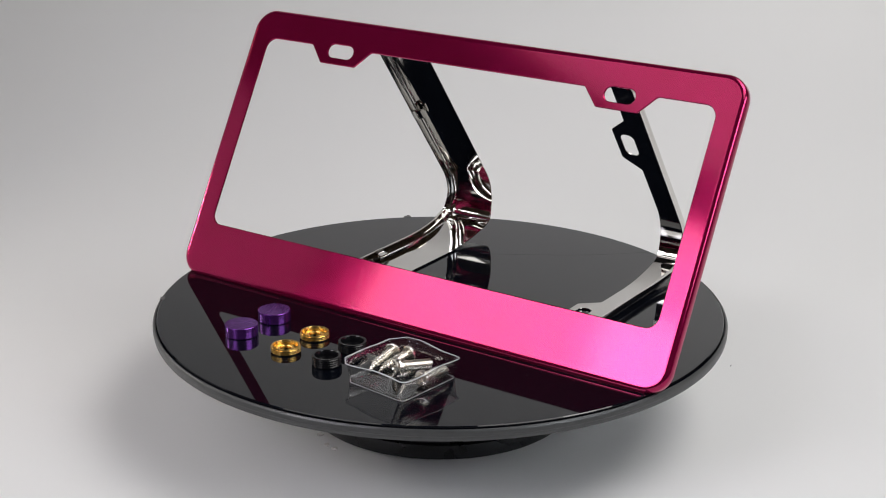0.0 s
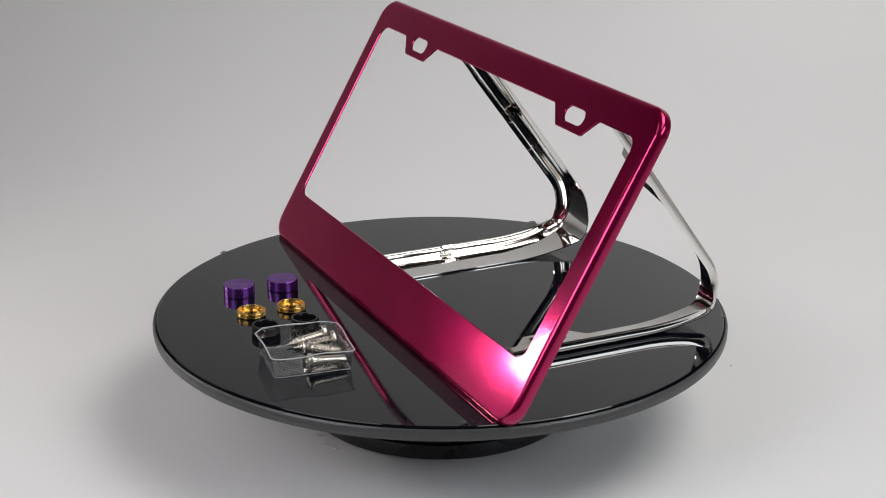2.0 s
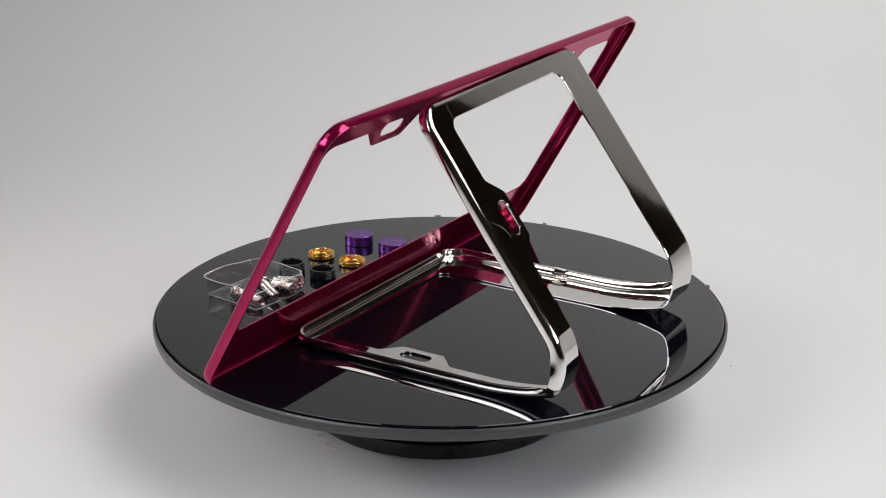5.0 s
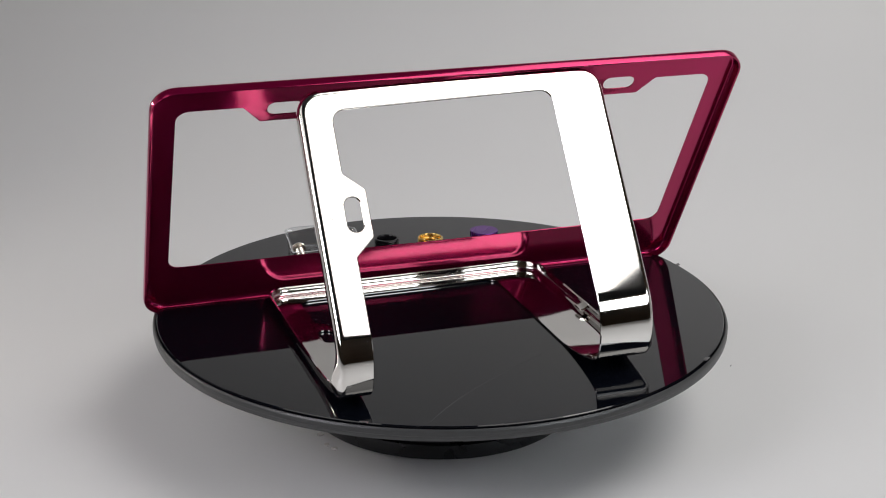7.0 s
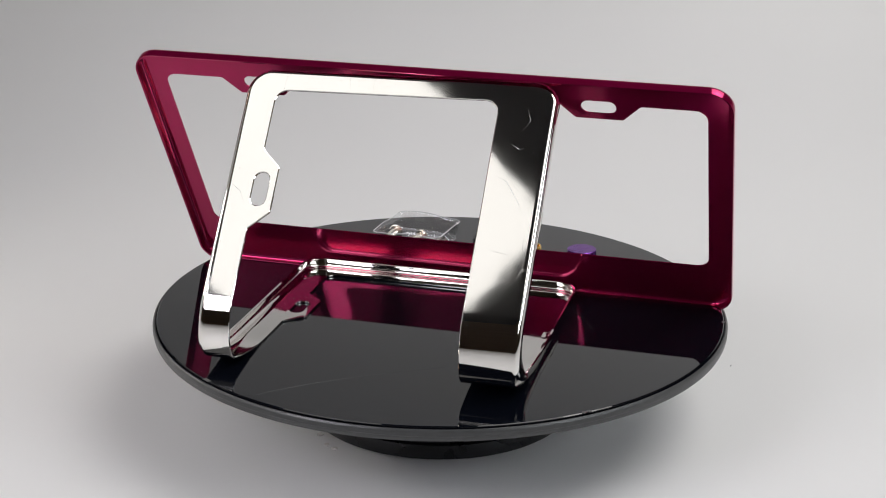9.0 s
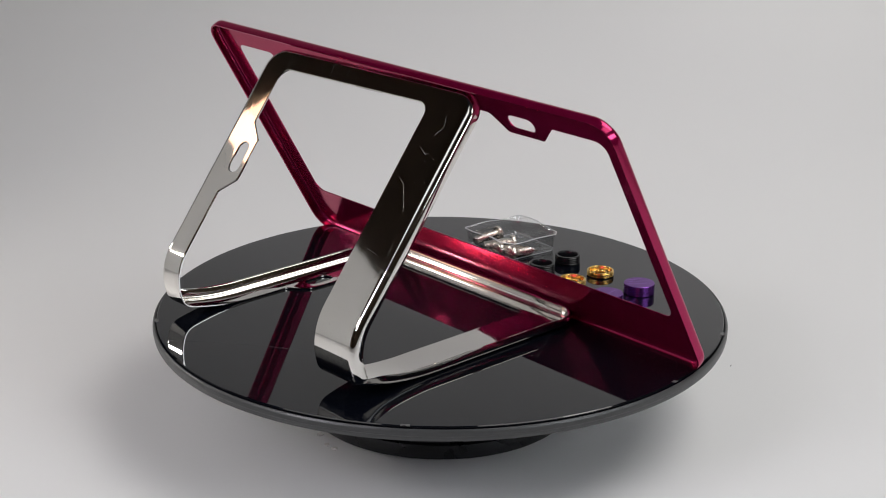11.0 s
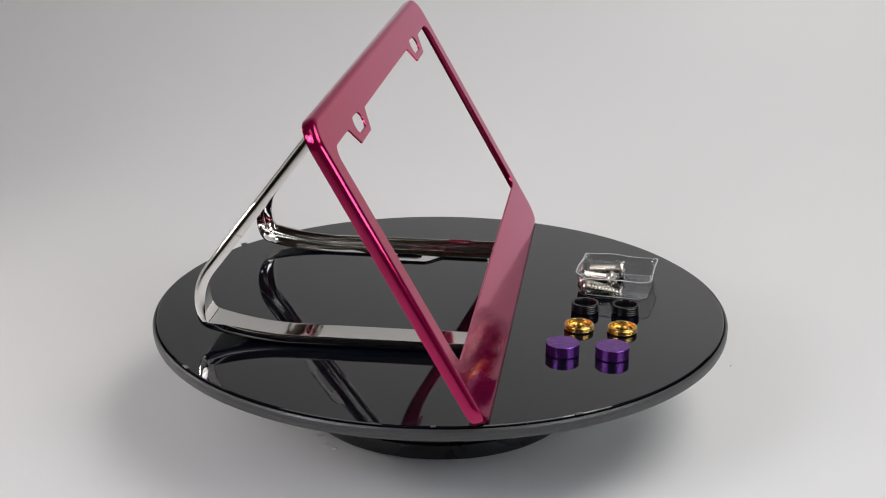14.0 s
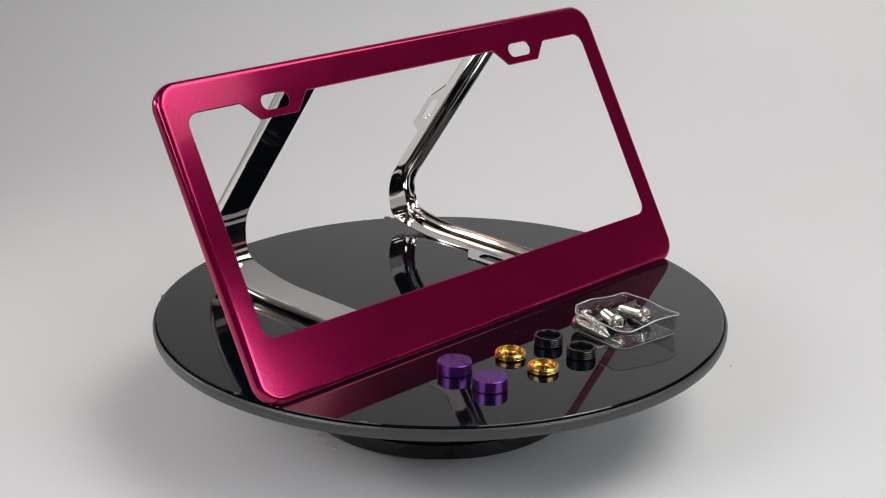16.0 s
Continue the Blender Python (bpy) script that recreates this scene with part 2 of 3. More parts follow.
def plate_frame_mesh(spec, bend=None):
    """The pressed sheet of a number-plate frame, in mm: x along its length, y up its height, z 0 on its face and
    negative behind it. Two hole tabs hang from the upper bar; a rolled flange runs round the edge. bend maps a point."""
    bm = bmesh.new()
    hx, high, roll, deep, gauge = spec["length"] / 2, spec["high"], spec["roll"], spec["deep"], 0.9

    def loop(pts, z=0.0):
        return [bm.verts.new((p.x, p.y, z)) for p in pts]

    def ring(a):
        return [bm.edges.new((a[i], a[(i + 1) % len(a)])) for i in range(len(a))]

    def edge_at(inset):
        return outline(-hx + inset, inset, hx - inset, high - inset, 13.0 - inset, 14)

    top, low, ix, tab, mid, slot = spec["top"], spec["low"], spec["half"], spec["tab"], spec["hole"], spec["slot"]
    hole = [(-ix, low, 6.5), (ix, low, 6.5), (ix, top, 6.5)]
    for c in (89.5, -89.5):
        hole += [(c + 21, top, 2.5), (c + 12, top - tab, 2.2), (c - 12, top - tab, 2.2), (c - 21, top, 2.5)]
    hole.append((-ix, top, 6.5))
    face = loop(edge_at(roll + 0.5))
    edges, lips = ring(face), []
    cuts = [round_poly(hole)] + [outline(c - slot, mid - 4.0, c + slot, mid + 4.0, 3.9, 8) for c in (89.5, -89.5)]
    for cut in cuts:
        wide = []
        for i, p in enumerate(cut):
            d = (cut[(i + 1) % len(cut)] - cut[i - 1]).normalized()
            wide.append(p + Vector((d.y, -d.x)) * 0.4)
        outer, inner = loop(wide), loop(cut, -0.35)
        lips.append((outer, inner))
        edges += ring(outer)
    bmesh.ops.triangle_fill(bm, use_beauty=True, edges=edges)
    for outer, inner in lips:
        for i in range(len(outer)):
            j = (i + 1) % len(outer)
            bm.faces.new((outer[i], outer[j], inner[j], inner[i]))
    last = face
    rows = [(roll, 0.0)] + [(roll * (1 - math.sin(a)), roll * (1 - math.cos(a))) for a in (0.2, 0.4, 0.6, 0.8, 1.0, 1.2, 1.4, 1.571)]
    rows += [(0.0, deep - 0.8), (0.25, deep)]
    for inset, depth in rows:
        now = loop(edge_at(inset), -depth)
        for i in range(len(now)):
            j = (i + 1) % len(now)
            bm.faces.new((last[i], last[j], now[j], now[i]))
        last = now
    if bend:
        for k in range(84):
            bmesh.ops.bisect_plane(bm, geom=bm.verts[:] + bm.edges[:] + bm.faces[:], dist=1e-4, plane_co=(-55 + k * 1.3, 0, 0), plane_no=(1, 0, 0))
    bmesh.ops.recalc_face_normals(bm, faces=bm.faces[:])
    bm.normal_update()
    up = sum((f.normal.z * f.calc_area() for f in bm.faces))
    if up < 0:
        bmesh.ops.reverse_faces(bm, faces=bm.faces[:])
        bm.normal_update()
    # second skin, one gauge behind the first, closed along the cut edges
    rim_edges = [e for e in bm.edges if len(e.link_faces) == 1]
    faces = bm.faces[:]
    lip = [v.is_boundary and -0.5 < v.co.z < -0.2 for v in bm.verts]
    flatten = {v for v, k in zip(bm.verts[:], lip) if k}
    twin = {}
    for v in bm.verts[:]:
        twin[v] = bm.verts.new(Vector((v.co.x, v.co.y, -gauge)) if v in flatten else v.co - v.normal * gauge)
    for f in faces:
        bm.faces.new([twin[v] for v in reversed(f.verts)]).material_index = 1 if bend else 0
    for e in rim_edges:
        a, b = e.verts
        bm.faces.new((a, b, twin[b], twin[a]))
    for v in bm.verts:
        v.co = (Vector(bend(v.co)) if bend else v.co) * MM
    return bm


# ---------------------------------------------------------------- the chrome frame's bend, in mm
# the straight run on the table, then three arcs (degrees, radius), for the wide rail and for the tab rail
FOLD_WIDE = (101.61, (16, 170.0), (57.66, 8.0), (53.6, 33.99))
FOLD_TABS = (111.21, (14, 160.0), (56.29, 9.0), (56.42, 29.35))
SKEW = radians(0.21)


def stand_bend(co):
    """Lay the flat frame's point on the folded stand: x is swept back along the table, up round the bend and forward."""
    half = STAND["high"] / 2
    p, q = co.x, co.y - half
    s = p * math.cos(SKEW) + q * math.sin(SKEW) + STAND["length"] / 2
    y = q * math.cos(SKEW) - p * math.sin(SKEW) + half
    z, f = co.z, min(1.0, max(0.0, co.y / STAND["high"]))
    run = FOLD_WIDE[0] + (FOLD_TABS[0] - FOLD_WIDE[0]) * f
    n, h, psi, left = min(s, run), 0.0, 0.0, max(0.0, s - run)
    for (d0, r0), (d1, r1) in zip(FOLD_WIDE[1:], FOLD_TABS[1:]):
        ang, r = radians(d0 + (d1 - d0) * f), r0 + (r1 - r0) * f
        go = min(left, ang * r) / r
        n += r * (math.sin(psi + go) - math.sin(psi))
        h += r * (math.cos(psi) - math.cos(psi + go))
        psi += go
        left -= go * r
    n, h = n + left * math.cos(psi), h + left * math.sin(psi)
    # the flange splays outwards where the sheet was folded
    deep = max(0.0, -z - 1.2)
    tip = radians(34) * math.exp(-((s - run - 50) / 11.0) ** 2)
    if deep and co.y < 6:
        y, z = y - deep * math.sin(tip), -1.2 - deep * math.cos(tip)
    elif deep and co.y > STAND["high"] - 6:
        y, z = y + deep * math.sin(tip), -1.2 - deep * math.cos(tip)
    # z is negative towards the flange, which stands up inside the fold
    return (n + z * math.sin(psi), y, h - z * math.cos(psi))


# ---------------------------------------------------------------- the room, the sweep
def box(x0, y0, z0, x1, y1, z1, bevel=0.0):
    bm = bmesh.new()
    bmesh.ops.create_cube(bm, size=1)
    for v in bm.verts:
        v.co = ((x0 + x1) / 2 + v.co.x * (x1 - x0), (y0 + y1) / 2 + v.co.y * (y1 - y0), (z0 + z1) / 2 + v.co.z * (z1 - z0))
    if bevel:
        bmesh.ops.bevel(bm, geom=bm.edges[:], offset=bevel, segments=2, affect="EDGES")
    return bm


TABLE_Z = -0.0588


def backdrop_sweep():
    """One sheet of paper: flat under the turntable, curved up behind it."""
    bm = bmesh.new()
    flat, rad = 0.14, 0.55
    prof = [(-0.97, 0.0), (-0.4, 0.0), (0.0, 0.0), (flat, 0.0)]
    prof += [(flat + rad * math.sin(a), rad * (1 - math.cos(a))) for a in [radians(k * 5) for k in range(1, 18)]]
    prof += [(flat + rad + 0.012, 0.75), (flat + rad + 0.022, 1.0)]
    xs = [-1.12 + 0.1 * k for k in range(23)]
    grid = [[bm.verts.new((x, y, TABLE_Z + z + (0.004 * noise.noise(Vector((x * 2, y * 2 + z * 2, 0))) if z > 0.05 else 0))) for x in xs] for y, z in prof]
    for a, b in zip(grid, grid[1:]):
        for k in range(len(xs) - 1):
            bm.faces.new((a[k], a[k + 1], b[k + 1], b[k]))
    faces = bm.faces[:]
    low = bmesh.ops.extrude_face_region(bm, geom=faces)
    for v in [g for g in low["geom"] if isinstance(g, bmesh.types.BMVert)]:
        v.co.z -= 0.004
        v.co.y += 0.004
    ob = part("backdrop", bm, PAPER)
    return tagged(ob, "seamless pale grey paper sweep under and behind the turntable", "backdrop", kind="structure")


def room():
    a, h, t = 2.4, 2.2, 0.1
    for name, b in (("wall_north", (-a, a, -0.9, a, a + t, h)), ("wall_south", (-a, -a - t, -0.9, a, -a, h)),
                    ("wall_east", (a, -a, -0.9, a + t, a, h)), ("wall_west", (-a - t, -a, -0.9, -a, a, h)),
                    ("floor", (-a, -a, -1.0, a, a, -0.9)), ("ceiling", (-a, -a, h, a, a, h + t))):
        tagged(part(name, box(*b), WALL if "wall" in name else ROOM, smooth=0), "dim plain room surface around the photo table", name.split("_")[0], kind="structure")
    top = part("tabletop", box(-1.25, -1.0, TABLE_Z - 0.034, 1.25, 1.0, TABLE_Z - 0.005, 0.003), ROOM)
    tagged(top, "plain table carrying the paper sweep", "table", kind="structure")


def bounce_card():
    """Unseen white boards added as reflectors at the sides of the photo table, one of them behind the desk lamps."""
    card = part("bounce_card", box(-0.735, -0.16, TABLE_Z + 0.001, -0.730, 0.34, TABLE_Z + 0.52, 0.0015), CARD)
    tagged(card, "tall white reflector board added out of view beside the paper sweep", "reflector", kind="structure")
    card = part("bounce_card", box(0.740, -0.25, TABLE_Z + 0.001, 0.745, 0.25, TABLE_Z + 0.26, 0.0015), CARD)
    tagged(card, "low white reflector board added out of view beside the paper sweep", "reflector", kind="structure")


backdrop_sweep()
room()
bounce_card()


def grime(x, y, z, size, seed):
    """A crumb of dirt on the paper."""
    bm = bmesh.new()
    bmesh.ops.create_icosphere(bm, subdivisions=1, radius=size)
    rng = random.Random(seed)
    for v in bm.verts:
        v.co *= rng.uniform(0.6, 1.2)
    ob = part("dirt_speck", bm, DIRT)
    ob.location = (x, y, z)
    return tagged(ob, "tiny dark crumb stuck on the pale paper", "speck", "specks on the paper")


for k, (x, y, z, size) in enumerate(((0.2626, 0.2374, -0.0509, 0.0006), (0.1729, 0.051, TABLE_Z, 0.0005), (0.3319, 0.3686, -0.0099, 0.0006))):
    grime(x, y, z, size, k)


def fleck(x, y, size, seed):
    """A small flat pale fleck beside the motor base."""
    bm = bmesh.new()
    rng = random.Random(seed)
    ringv = []
    for z in (0.0, 0.0005):
        rng2 = random.Random(seed)
        ringv.append([bm.verts.new((size * rng2.uniform(0.5, 1.0) * math.cos(a), size * 0.6 * rng2.uniform(0.5, 1.0) * math.sin(a), z + (rng.uniform(0.0, 0.0008) if z else 0))) for a in [k * 0.785 for k in range(8)]])
    for k in range(8):
        bm.faces.new((ringv[0][k], ringv[0][(k + 1) % 8], ringv[1][(k + 1) % 8], ringv[1][k]))
    bm.faces.new(ringv[1])
    bm.faces.new(list(reversed(ringv[0])))
    ob = part("tape_scrap", bm, FLECK)
    ob.location = (x, y, TABLE_Z + 0.0002)
    return tagged(ob, "small pale fleck beside the motor base", "scrap", "tape scraps")


for k, (x, y, size) in enumerate(((-0.0640, -0.0445, 0.0022), (-0.0596, -0.0566, 0.0020), (-0.0555, -0.0610, 0.0018))):
    fleck(x, y, size, k)



# ---------------------------------------------------------------- the turntable


def turntable():
    top = tagged(new("turntable"), "round black motorised display turntable with a glossy platter", "turntable")
    z = TABLE_Z
    drum = [(0.0, z), (0.0718, z), (0.0738, z + 0.001), (0.0745, z + 0.003), (0.0745, z + 0.009), (0.0728, z + 0.0090), (0.0720, z + 0.0095),
            (0.0720, z + 0.0120), (0.0727, z + 0.0125), (0.0730, z + 0.014), (0.0722, z + 0.030), (0.070, z + 0.034), (0.064, z + 0.036), (0.0, z + 0.036)]
    body = part("base", lathe(drum, 128), BASE, top, "black moulded plastic motor base")
    a = radians(-62)
    port = box(-0.007, -0.0012, z + 0.0100, 0.007, 0.0010, z + 0.0116, 0.0003)
    bmesh.ops.transform(port, matrix=pose(0.0729 * math.cos(a), 0.0729 * math.sin(a), 0, 0, 0, math.degrees(a) + 90), verts=port.verts[:])
    part("seam_tab", port, RIM, body)
    part("spindle", lathe([(0.0, z + 0.036), (0.05, z + 0.036), (0.052, z + 0.038), (0.052, -0.0068), (0.0, -0.0068)], 96), BASE, top)
    plate = part("platter", lathe([(0.0, -0.0062), (0.149, -0.0062), (0.1536, -0.0045), (0.1541, -0.0012), (0.1541, -0.0004), (0.1537, 0.0), (0.0, 0.0)], 256), ACRYLIC, top,
                 "glossy black mirror-like acrylic disc")
    part("edge_band", lathe([(0.1546, -0.0020), (0.1547, -0.0012), (0.1551, -0.0010), (0.1555, -0.0011), (0.1561, -0.0019), (0.15625, -0.0024), (0.15625, -0.0042), (0.1560, -0.0045), (0.1560, -0.0060), (0.1556, -0.0068), (0.1530, -0.0076),
                             (0.1490, -0.0076), (0.1490, -0.0063), (0.1537, -0.0046)], 256, True), RIM, plate, "dark grey plastic edge band")
    # shreds of torn protective film along the edge
    rng = random.Random(4)
    for deg in (152, 178, 24, 98):
        bm = bmesh.new()
        n, wide = 7, radians(rng.uniform(0.6, 1.8))
        rows = []
        for k in range(n):
            b = radians(deg) + wide * (k / (n - 1) - 0.5)
            up = 0.0011 * rng.random() * (1 - abs(2 * k / (n - 1) - 1))
            rows.append([bm.verts.new((r * math.cos(b), r * math.sin(b), zz)) for r, zz in ((0.1529, 0.00012), (0.1540, 0.00022), (0.1552 + up * 0.4, 0.0004 + up), (0.1552 + up * 0.4, 0.0001 + up), (0.1540, -0.0001), (0.1529, 0.00002))])
        for c, d in zip(rows, rows[1:]):
            for k in range(6):
                bm.faces.new((c[k], c[(k + 1) % 6], d[(k + 1) % 6], d[k]))
        bm.faces.new(rows[0])
        bm.faces.new(list(reversed(rows[-1])))
        part("film_shred", bm, FILM, plate)
    # the lifted edge of the film, a hairline across the disc
    path = [(130, 85), (121, 86.5), (112, 84.5), (94, 82), (75, 81), (48, 81.5), (24, 83)]
    bm = bmesh.new()
    fine = [Vector(a).lerp(Vector(b), k / 5) for a, b in zip(path, path[1:]) for k in range(5)] + [Vector(path[-1])]
    rows = []
    for i, p in enumerate(fine):
        d = (fine[min(i + 1, len(fine) - 1)] - fine[max(i - 1, 0)]).normalized()
        w = 0.09 * (0.3 + 0.7 * math.sin(math.pi * (i + 0.5) / len(fine))) * (0.7 + 0.3 * math.sin(i * 1.7))
        rows.append([bm.verts.new(((p.x + d.y * o) * MM, (p.y - d.x * o) * MM, z)) for o, z in ((-w, 0.00001), (0.0, 0.00009), (w, 0.00001))])
    for a, b in zip(rows, rows[1:]):
        for k in (0, 1):
            bm.faces.new((a[k], a[k + 1], b[k + 1], b[k]))
    part("film_edge", bm, FILM, plate, smooth=0)
    return top, plate


# ---------------------------------------------------------------- the two frames
def clip(name, parent, mat, m):
    """A little spring tongue pressed inwards from the flange."""
    bm = bmesh.new()
    # first number: inwards from the flange; second: depth behind the face
    prof = [(-0.0002, 0.0062), (0.0006, 0.0050), (0.0026, 0.0040), (0.0044, 0.0042), (0.0044, 0.0034), (0.0024, 0.0031), (0.0000, 0.0042), (-0.0010, 0.0062)]
    ends = [[bm.verts.new((x, y, h)) for y, h in prof] for x in (-0.0035, 0.0035)]
    for k in range(len(prof)):
        j = (k + 1) % len(prof)
        bm.faces.new((ends[0][k], ends[0][j], ends[1][j], ends[1][k]))
    bm.faces.new(ends[0])
    bm.faces.new(list(reversed(ends[1])))
    bmesh.ops.bevel(bm, geom=[e for e in bm.edges if abs(e.verts[0].co.x - e.verts[1].co.x) < 1e-6], offset=0.0002, segments=1, affect="EDGES")
    for v in bm.verts:
        v.co = m(v.co)
    return part(name, bm, mat, parent)


def magenta_frame():
    ob = part("license_plate_frame", plate_frame_mesh(PLATE), PAINT, smooth=30)
    for x in (-60, 60):
        clip("spring_clip", ob, PAINT, lambda c, x=x: Vector((x * MM + c.x, c.y + 0.001, -c.z)))
    return tagged(ob, "glossy magenta painted metal plate frame leaning on the chrome stand", "license plate frame")


def scratch(parent, path, wide):
    """A fine scuff with a raised burr on the chrome's outer face, along a path of (length, height) in mm."""
    bm = bmesh.new()
    fine = []
    for (x0, y0), (x1, y1) in zip(path, path[1:]):
        fine += [Vector((x0 + (x1 - x0) * k / 4, y0 + (y1 - y0) * k / 4)) for k in range(4)]
    fine.append(Vector(path[-1]))
    rows = []
    for i, p in enumerate(fine):
        d = (fine[min(i + 1, len(fine) - 1)] - fine[max(i - 1, 0)]).normalized()
        w = wide * 0.7 * (0.25 + math.sin(math.pi * i / (len(fine) - 1))) * (0.7 + 0.3 * math.sin(i * 2.3))
        side = Vector((d.y, -d.x)) * w / 2
        rows.append([bm.verts.new(Vector(stand_bend(Vector((q.x, q.y, z)))) * MM) for q, z in ((p - side, 0.0), (p, 0.06), (p + side, 0.0))])
    for a, b in zip(rows, rows[1:]):
        for k in (0, 1):
            bm.faces.new((a[k], a[k + 1], b[k + 1], b[k]))
    return part("scratch", bm, BURR, parent, smooth=0)


def chrome_frame():
    ob = part("folded_plate_frame", plate_frame_mesh(STAND, stand_bend), CHROME, smooth=30)
    ob.data.materials.append(SATIN)
    for x in (-80, 86):
        for y in (0,):
            clip("spring_clip", ob, CHROME, lambda c, x=x: Vector(stand_bend(Vector((x + c.x * 1000, c.y * 1000 + 1, -c.z * 1000)))) * MM)
    for path, wide in (([(104, 24), (101, 18.5), (93, 13), (88, 10)], 0.36), ([(92, 158.5), (88, 152.5), (81, 148.5)], 0.26), ([(145, 106), (153, 107)], 0.2),
                       ([(144, 94), (153.5, 94)], 0.24), ([(139, 14), (133, 12), (128, 15.5)], 0.28), ([(121, 20), (118, 15), (119, 13)], 0.4),
                       ([(66, 21), (64.5, 12)], 0.22)):
        scratch(ob, path, wide)
    return tagged(ob, "polished chrome plate frame folded double into a stand", "plate frame stand")


# ---------------------------------------------------------------- small hardware
def purple_cap():
    r, h = 0.00865, 0.0058
    prof = [(0.0, 0.0), (r - 0.0003, 0.0), (r - 0.0001, 0.0001), (r, 0.0003), (r, h - 0.00022), (r - 0.00022, h), (r * 0.5, h + 0.00002), (0.0, h)]
    return tagged(part("screw_cover", lathe(prof, 72), PURPLE, smooth=25), "purple anodised aluminium screw cover, brushed flat top", "screw cover", "purple screw covers")


def thread_side(r, z0, z1, turns, deep):
    pts = []
    for k in range(turns):
        a, b = z0 + (z1 - z0) * k / turns, z0 + (z1 - z0) * (k + 1) / turns
        pts += [(r - deep, a + (b - a) * 0.06), (r, a + (b - a) * 0.36), (r, a + (b - a) * 0.64), (r - deep, b - (b - a) * 0.06)]
    return pts


def gold_washer():
    r, h = 0.0078, 0.0034
    prof = [(0.0030, 0.0)] + [(r - 0.0007, 0.0)] + thread_side(r, 0.0002, h - 0.0005, 3, 0.0004) + [(r - 0.0002, h - 0.0002), (r - 0.0006, h), (r - 0.0011, h - 0.0001),
            (r - 0.0013, h - 0.0006), (r - 0.0016, 0.0013), (0.0043, 0.0011), (0.0041, 0.0018), (0.0032, 0.0018), (0.0030, 0.0015)]
    return tagged(part("threaded_washer", lathe(prof, 72, True), GOLD), "gold-plated threaded washer with a countersunk hole", "washer", "gold washers")


def black_ring():
    r, h = 0.0075, 0.0052
    prof = [(r - 0.0022, 0.0), (r - 0.0005, 0.0)] + thread_side(r, 0.0002, h - 0.0004, 4, 0.0004) + [(r - 0.0003, h), (r - 0.0014, h), (r - 0.0017, h - 0.0004), (r - 0.0018, 0.0018), (0.0034, 0.0014), (0.0030, 0.0010), (0.0030, 0.0)]
    return tagged(part("threaded_ring", lathe(prof, 72, True), BLACK_METAL), "black anodised threaded ring", "ring", "black rings")


def screw(tapping):
    """Lies along +x from the head at the origin: a pan head with a cross recess and a threaded shank."""
    length, r0, deep, pitch = (0.0205, 0.0021, 0.0007, 0.0019) if tapping else (0.0175, 0.0025, 0.0003, 0.0009)
    top = new("screw")
    bm = bmesh.new()
    seg, n = 28, int(length / pitch * 10)
    rings = []
    for i in range(n + 1):
        x = length * i / n
        taper = min(1.0, (length - x) / 0.006 + 0.04) if tapping else min(1.0, (length - x) / 0.0008 * 0.25 + 0.75)
        row = []
        for k in range(seg):
            a = 2 * math.pi * k / seg
            ph = (x / pitch - k / seg) % 1.0
            saw = max(0.0, 1 - abs(ph - 0.5) * (5.0 if tapping else 2.4))
            grip = 1.0 if x > 0.0022 else 0.0
            r = (r0 - deep * 0.3 + deep * saw * grip * 1.3) * taper
            row.append(bm.verts.new((x, r * math.cos(a), r * math.sin(a))))
        rings.append(row)
    for a, b in zip(rings, rings[1:]):
        for k in range(seg):
            bm.faces.new((a[k], a[(k + 1) % seg], b[(k + 1) % seg], b[k]))
    bm.faces.new(rings[-1])
    bm.faces.new(list(reversed(rings[0])))
    part("shank", bm, STEEL, top, smooth=50)
    # head: dome with a cross-shaped recess pressed into its top
    bm = bmesh.new()
    hr, hh = 0.0043, 0.0029
    prof = [(0.0, 0.0), (hr * 0.9, 0.0), (hr, 0.0003), (hr, 0.0010), (hr * 0.96, 0.0016), (hr * 0.86, 0.0022)] + [(hr * f, hh - (hh - 0.0022) * (f / 0.86) ** 2) for f in (0.76, 0.66, 0.56, 0.46, 0.38, 0.30, 0.22, 0.15, 0.08)] + [(0.0, hh)]
    head = lathe(prof, 64)
    for v in head.verts:
        x, y = abs(v.co.x), abs(v.co.y)
        if v.co.z > 0.0020 and min(x, y) < 0.00062 and max(x, y) < 0.0025:
            v.co.z -= 0.0013 * (1 - max(x, y) / 0.0042)
    for v in head.verts:
        v.co = (-v.co.z + 0.0002, v.co.y, v.co.x)
    bm.free()
    part("head", head, STEEL, top, smooth=28)
    return top


